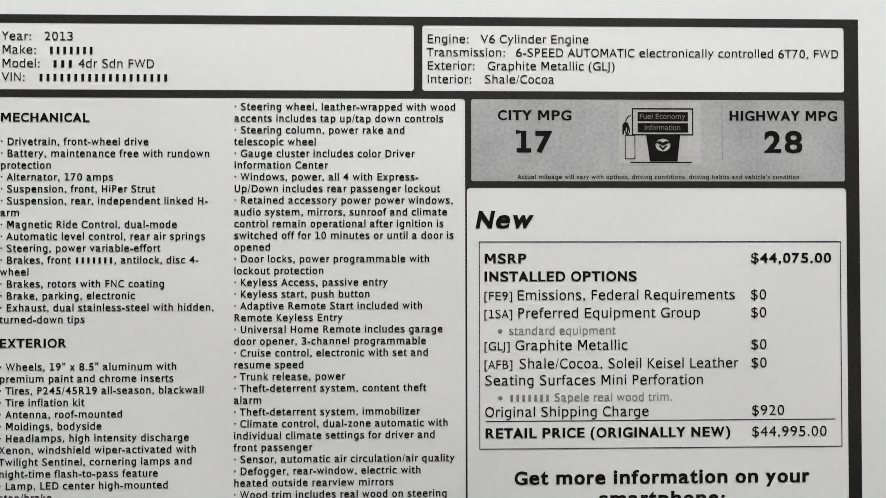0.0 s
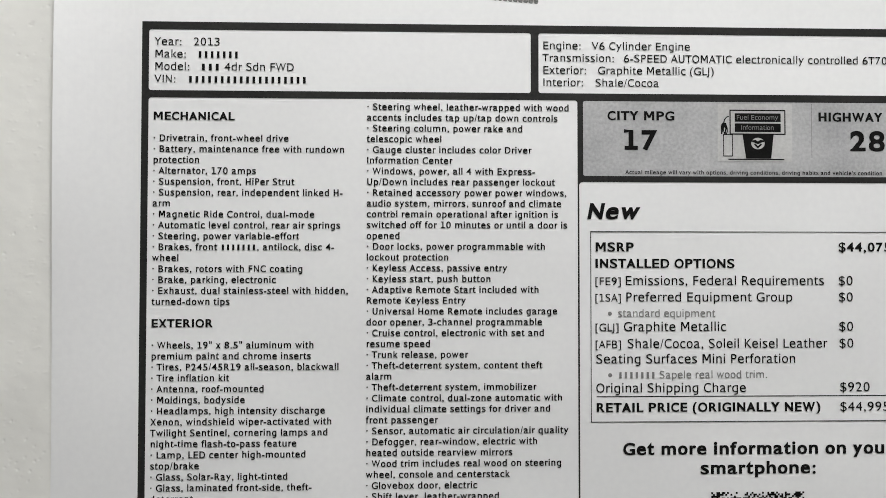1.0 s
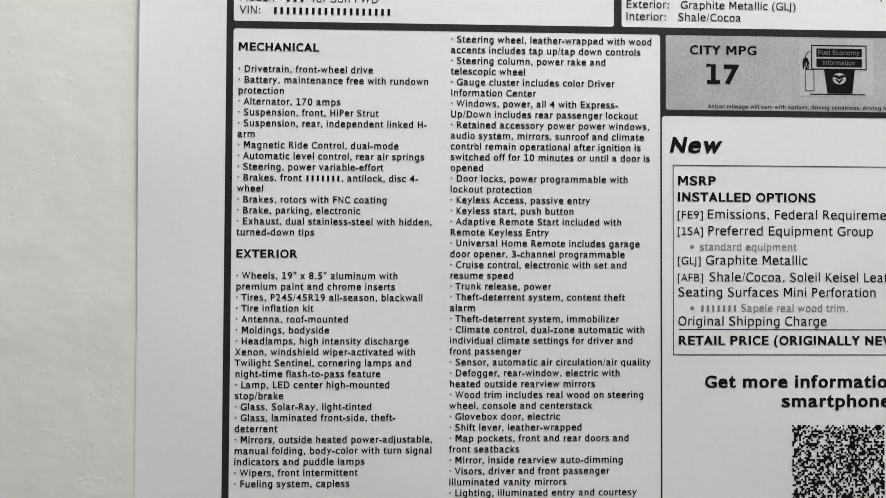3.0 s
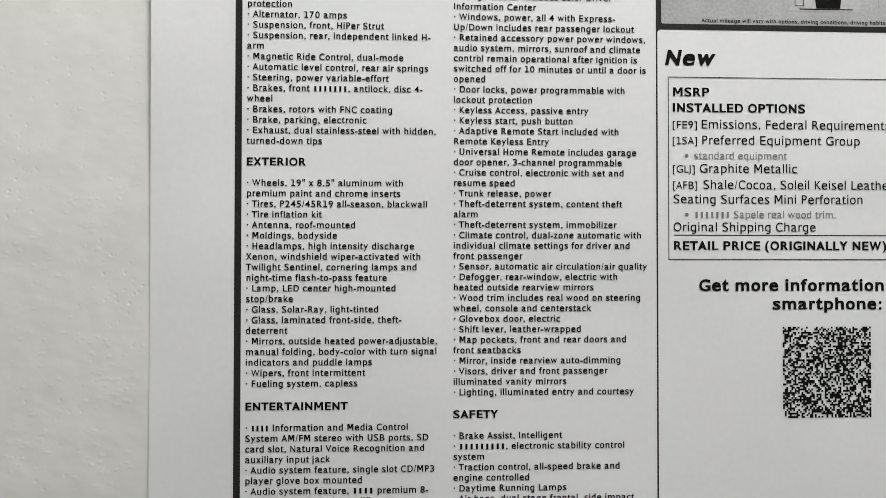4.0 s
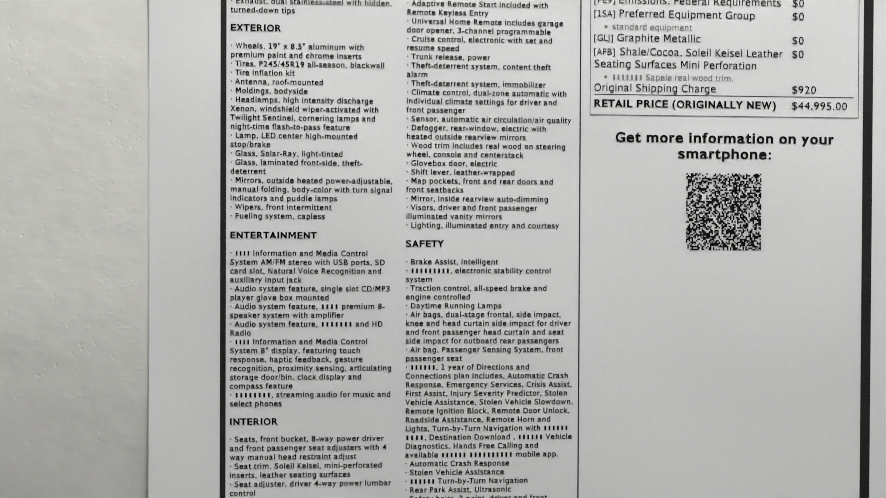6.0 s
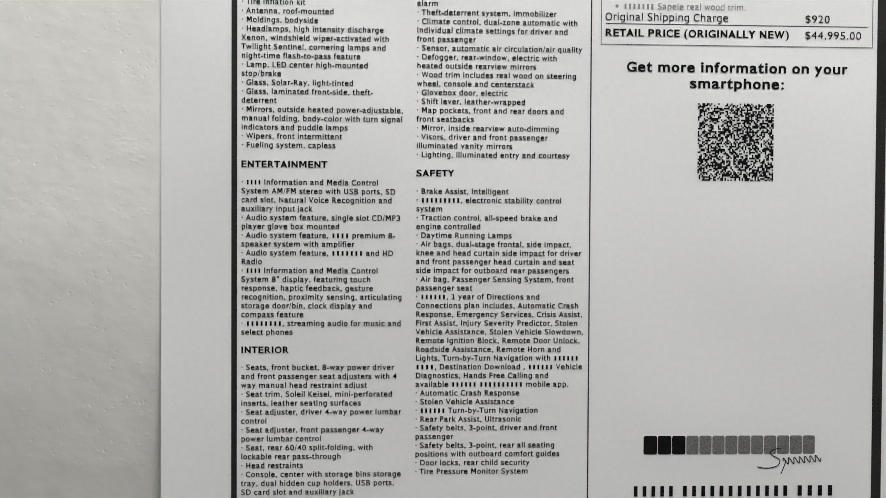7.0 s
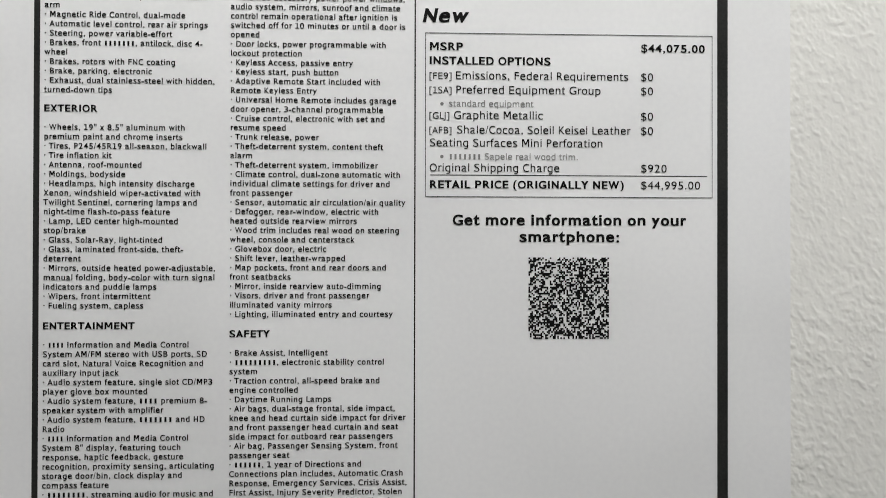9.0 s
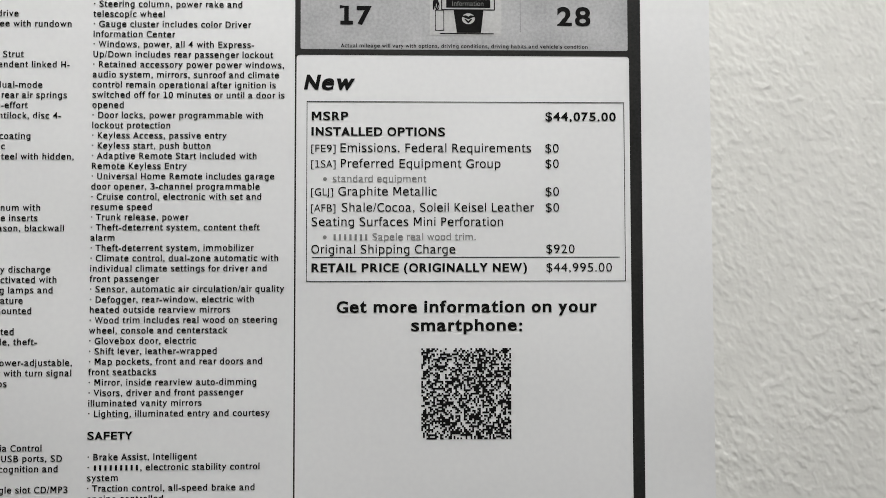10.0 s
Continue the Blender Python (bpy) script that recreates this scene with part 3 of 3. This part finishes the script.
def flowing(points, n=6):
    """A smooth line through the points."""
    p = [Vector(q) for q in (points[0], *points, points[-1])]
    out = []
    for a, b, c, d in zip(p, p[1:], p[2:], p[3:]):
        out += [0.5 * (2 * b + (c - a) * t + (2 * a - 5 * b + 4 * c - d) * t * t + (3 * b - a - 3 * c + d) * t ** 3) for t in (k / n for k in range(n))]
    return out + [p[-1]]


for line in ([(60.0, -99.7), (58.4, -99.75), (57.2, -100.7), (58.3, -101.6), (59.7, -102.5), (59.3, -103.8), (57.4, -104.5), (55.3, -104.5), (54.0, -104.2)],
             [(60.6 + 0.24 * i - 0.3 * math.sin(i * 1.1), -102.85 + 0.02 * i + 0.8 * math.sin(i * 1.1)) for i in range(41)],
             [(61.2, -102.9), (60.8, -104.2), (60.0, -106.1)]):
    ribbon("mark_stroke", flowing(line), 0.24, TONER, mark, "thin black wavy stroke")
text("address", "{2.8} {7.0} {2.6}", 22.0, -111.6, 4.3, parent=sheet, label="web address as plain bars", fit=52.0)
text("telephone", "{2.0} {2.0} {2.7}", 34.2, -116.4, 4.5, parent=sheet, label="telephone number as plain bars", fit=27.9)
text("imprint", "{10.9}", -6.6, -122.9, 1.7, parent=sheet, label="small imprint as plain bars", fit=19.9)
for i in range(9):
    low = 87.45 - 0.08 * i
    print_shape("top_mark", [[(-6.7 + 1.06 * i, low + 0.25), (-6.35 + 1.06 * i, low), (-5.9 + 1.06 * i, low - 0.05), (-5.7 + 1.06 * i, low + 0.3), (-5.7 + 1.06 * i, 91.0), (-6.7 + 1.06 * i, 91.0)]],
                MID, sheet, "grey block of a trade mark")

# feature columns
FEM, HEM, C1, C2 = 1.86, 2.25, -75.15, -32.3
MECHANICAL = """· Drivetrain, front-wheel drive
· Battery, maintenance free with rundown
protection
· Alternator, 170 amps
· Suspension, front, HiPer Strut
· Suspension, rear, independent linked H-
arm
· Magnetic Ride Control, dual-mode
· Automatic level control, rear air springs
· Steering, power variable-effort
· Brakes, front {3.93}, antilock, disc 4-
wheel
· Brakes, rotors with FNC coating
· Brake, parking, electronic
· Exhaust, dual stainless-steel with hidden,
turned-down tips"""
EXTERIOR = """· Wheels, 19" x 8.5" aluminum with
premium paint and chrome inserts
· Tires, P245/45R19 all-season, blackwall
· Tire inflation kit
· Antenna, roof-mounted
· Moldings, bodyside
· Headlamps, high intensity discharge
Xenon, windshield wiper-activated with
Twilight Sentinel, cornering lamps and
night-time flash-to-pass feature
· Lamp, LED center high-mounted
stop/brake
· Glass, Solar-Ray, light-tinted
· Glass, laminated front-side, theft-
deterrent
· Mirrors, outside heated power-adjustable,
manual folding, body-color with turn signal
indicators and puddle lamps
· Wipers, front intermittent
· Fueling system, capless"""
ENTERTAINMENT = """· {2.06} Information and Media Control
System AM/FM stereo with USB ports, SD
card slot, Natural Voice Recognition and
auxiliary input jack
· Audio system feature, single slot CD/MP3
player glove box mounted
· Audio system feature, {2.43} premium 8-
speaker system with amplifier
· Audio system feature, {4.3} and HD
Radio
· {2.06} Information and Media Control
System 8" display, featuring touch
response, haptic feedback, gesture
recognition, proximity sensing, articulating
storage door/bin, clock display and
compass feature
· {4.85}, streaming audio for music and
select phones"""
INTERIOR = """· Seats, front bucket, 8-way power driver
and front passenger seat adjusters with 4
way manual head restraint adjust
· Seat trim, Soleil Keisel, mini-perforated
inserts, leather seating surfaces
· Seat adjuster, driver 4-way power lumbar
control
· Seat adjuster, front passenger 4-way
power lumbar control
· Seat, rear 60/40 split-folding, with
lockable rear pass-through
· Head restraints
· Console, center with storage bins storage
tray, dual hidden cup holders, USB ports,
SD card slot and auxiliary jack
· Floor mats, carpeted front
· Floor mats, carpeted rear"""
STEERING = """· Steering wheel, leather-wrapped with wood
accents includes tap up/tap down controls
· Steering column, power rake and
telescopic wheel
· Gauge cluster includes color Driver
Information Center
· Windows, power, all 4 with Express-
Up/Down includes rear passenger lockout
· Retained accessory power power windows,
audio system, mirrors, sunroof and climate
control remain operational after ignition is
switched off for 10 minutes or until a door is
opened
· Door locks, power programmable with
lockout protection
· Keyless Access, passive entry
· Keyless start, push button
· Adaptive Remote Start included with
Remote Keyless Entry
· Universal Home Remote includes garage
door opener, 3-channel programmable
· Cruise control, electronic with set and
resume speed
· Trunk release, power
· Theft-deterrent system, content theft
alarm
· Theft-deterrent system, immobilizer
· Climate control, dual-zone automatic with
individual climate settings for driver and
front passenger
· Sensor, automatic air circulation/air quality
· Defogger, rear-window, electric with
heated outside rearview mirrors
· Wood trim includes real wood on steering
wheel, console and centerstack
· Glovebox door, electric
· Shift lever, leather-wrapped
· Map pockets, front and rear doors and
front seatbacks
· Mirror, inside rearview auto-dimming
· Visors, driver and front passenger
illuminated vanity mirrors
· Lighting, illuminated entry and courtesy"""
SAFETY = """· Brake Assist, Intelligent
· {5.32}, electronic stability control
system
· Traction control, all-speed brake and
engine controlled
· Daytime Running Lamps
· Air bags, dual-stage frontal, side impact,
knee and head curtain side impact for driver
and front passenger head curtain and seat
side impact for outboard rear passengers
· Air bag, Passenger Sensing System, front
passenger seat
· {3.47}, 1 year of Directions and
Connections plan includes, Automatic Crash
Response, Emergency Services, Crisis Assist,
First Assist, Injury Severity Predictor, Stolen
Vehicle Assistance, Stolen Vehicle Slowdown,
Remote Ignition Block, Remote Door Unlock,
Roadside Assistance, Remote Horn and
Lights, Turn-by-Turn Navigation with {3.47}
{2.57}, Destination Download , {3.47} Vehicle
Diagnostics, Hands Free Calling and
available {3.47} {5.95} mobile app.
· Automatic Crash Response
· Stolen Vehicle Assistance
· {3.47} Turn-by-Turn Navigation
· Rear Park Assist, Ultrasonic
· Safety belts, 3-point, driver and front
passenger
· Safety belts, 3-point, rear all seating
positions with outboard comfort guides
· Door locks, rear child security
· Tire Pressure Monitor System"""


def feature_block(title, lines, x, z, first, pitch, wide=1.0):
    """A bold heading, its middle at z, and lines of that pitch below it, the first with its base line at first."""
    if title:
        head = text("feature_heading", title, x - 0.08, z - 0.365 * HEM, HEM, parent=sheet, heavy=True, wide=wide)
    else:
        head = sheet
    for i, line in enumerate(lines.split("\n")):
        text("feature_line", line, x, first - pitch * i, FEM, parent=head, weight=0.047, wide=wide)


feature_block("MECHANICAL", MECHANICAL, C1, 63.22, 58.08, 2.195, 0.987)
feature_block("EXTERIOR", EXTERIOR, C1, 21.5, 16.44, 2.183, 0.987)
feature_block("ENTERTAINMENT", ENTERTAINMENT, C1, -29.05, -34.12, 2.168, 0.987)
feature_block("INTERIOR", INTERIOR, C1, -74.7, -79.68, 2.207, 0.987)
feature_block("", STEERING, C2, 0, 64.68, 2.184, 0.991)
print_shape("speck", [[(-27.27 + 0.13 * math.cos(a), 44.04 + 0.17 * math.sin(a)) for a in (0, 1, 2, 3, 4, 5)]], TONER, sheet, "stray toner speck")
feature_block("SAFETY", SAFETY, C2, -30.95, -36.08, 2.173, 0.991)
bpy.data.objects.remove(pen_ob)
bpy.data.curves.remove(pen)
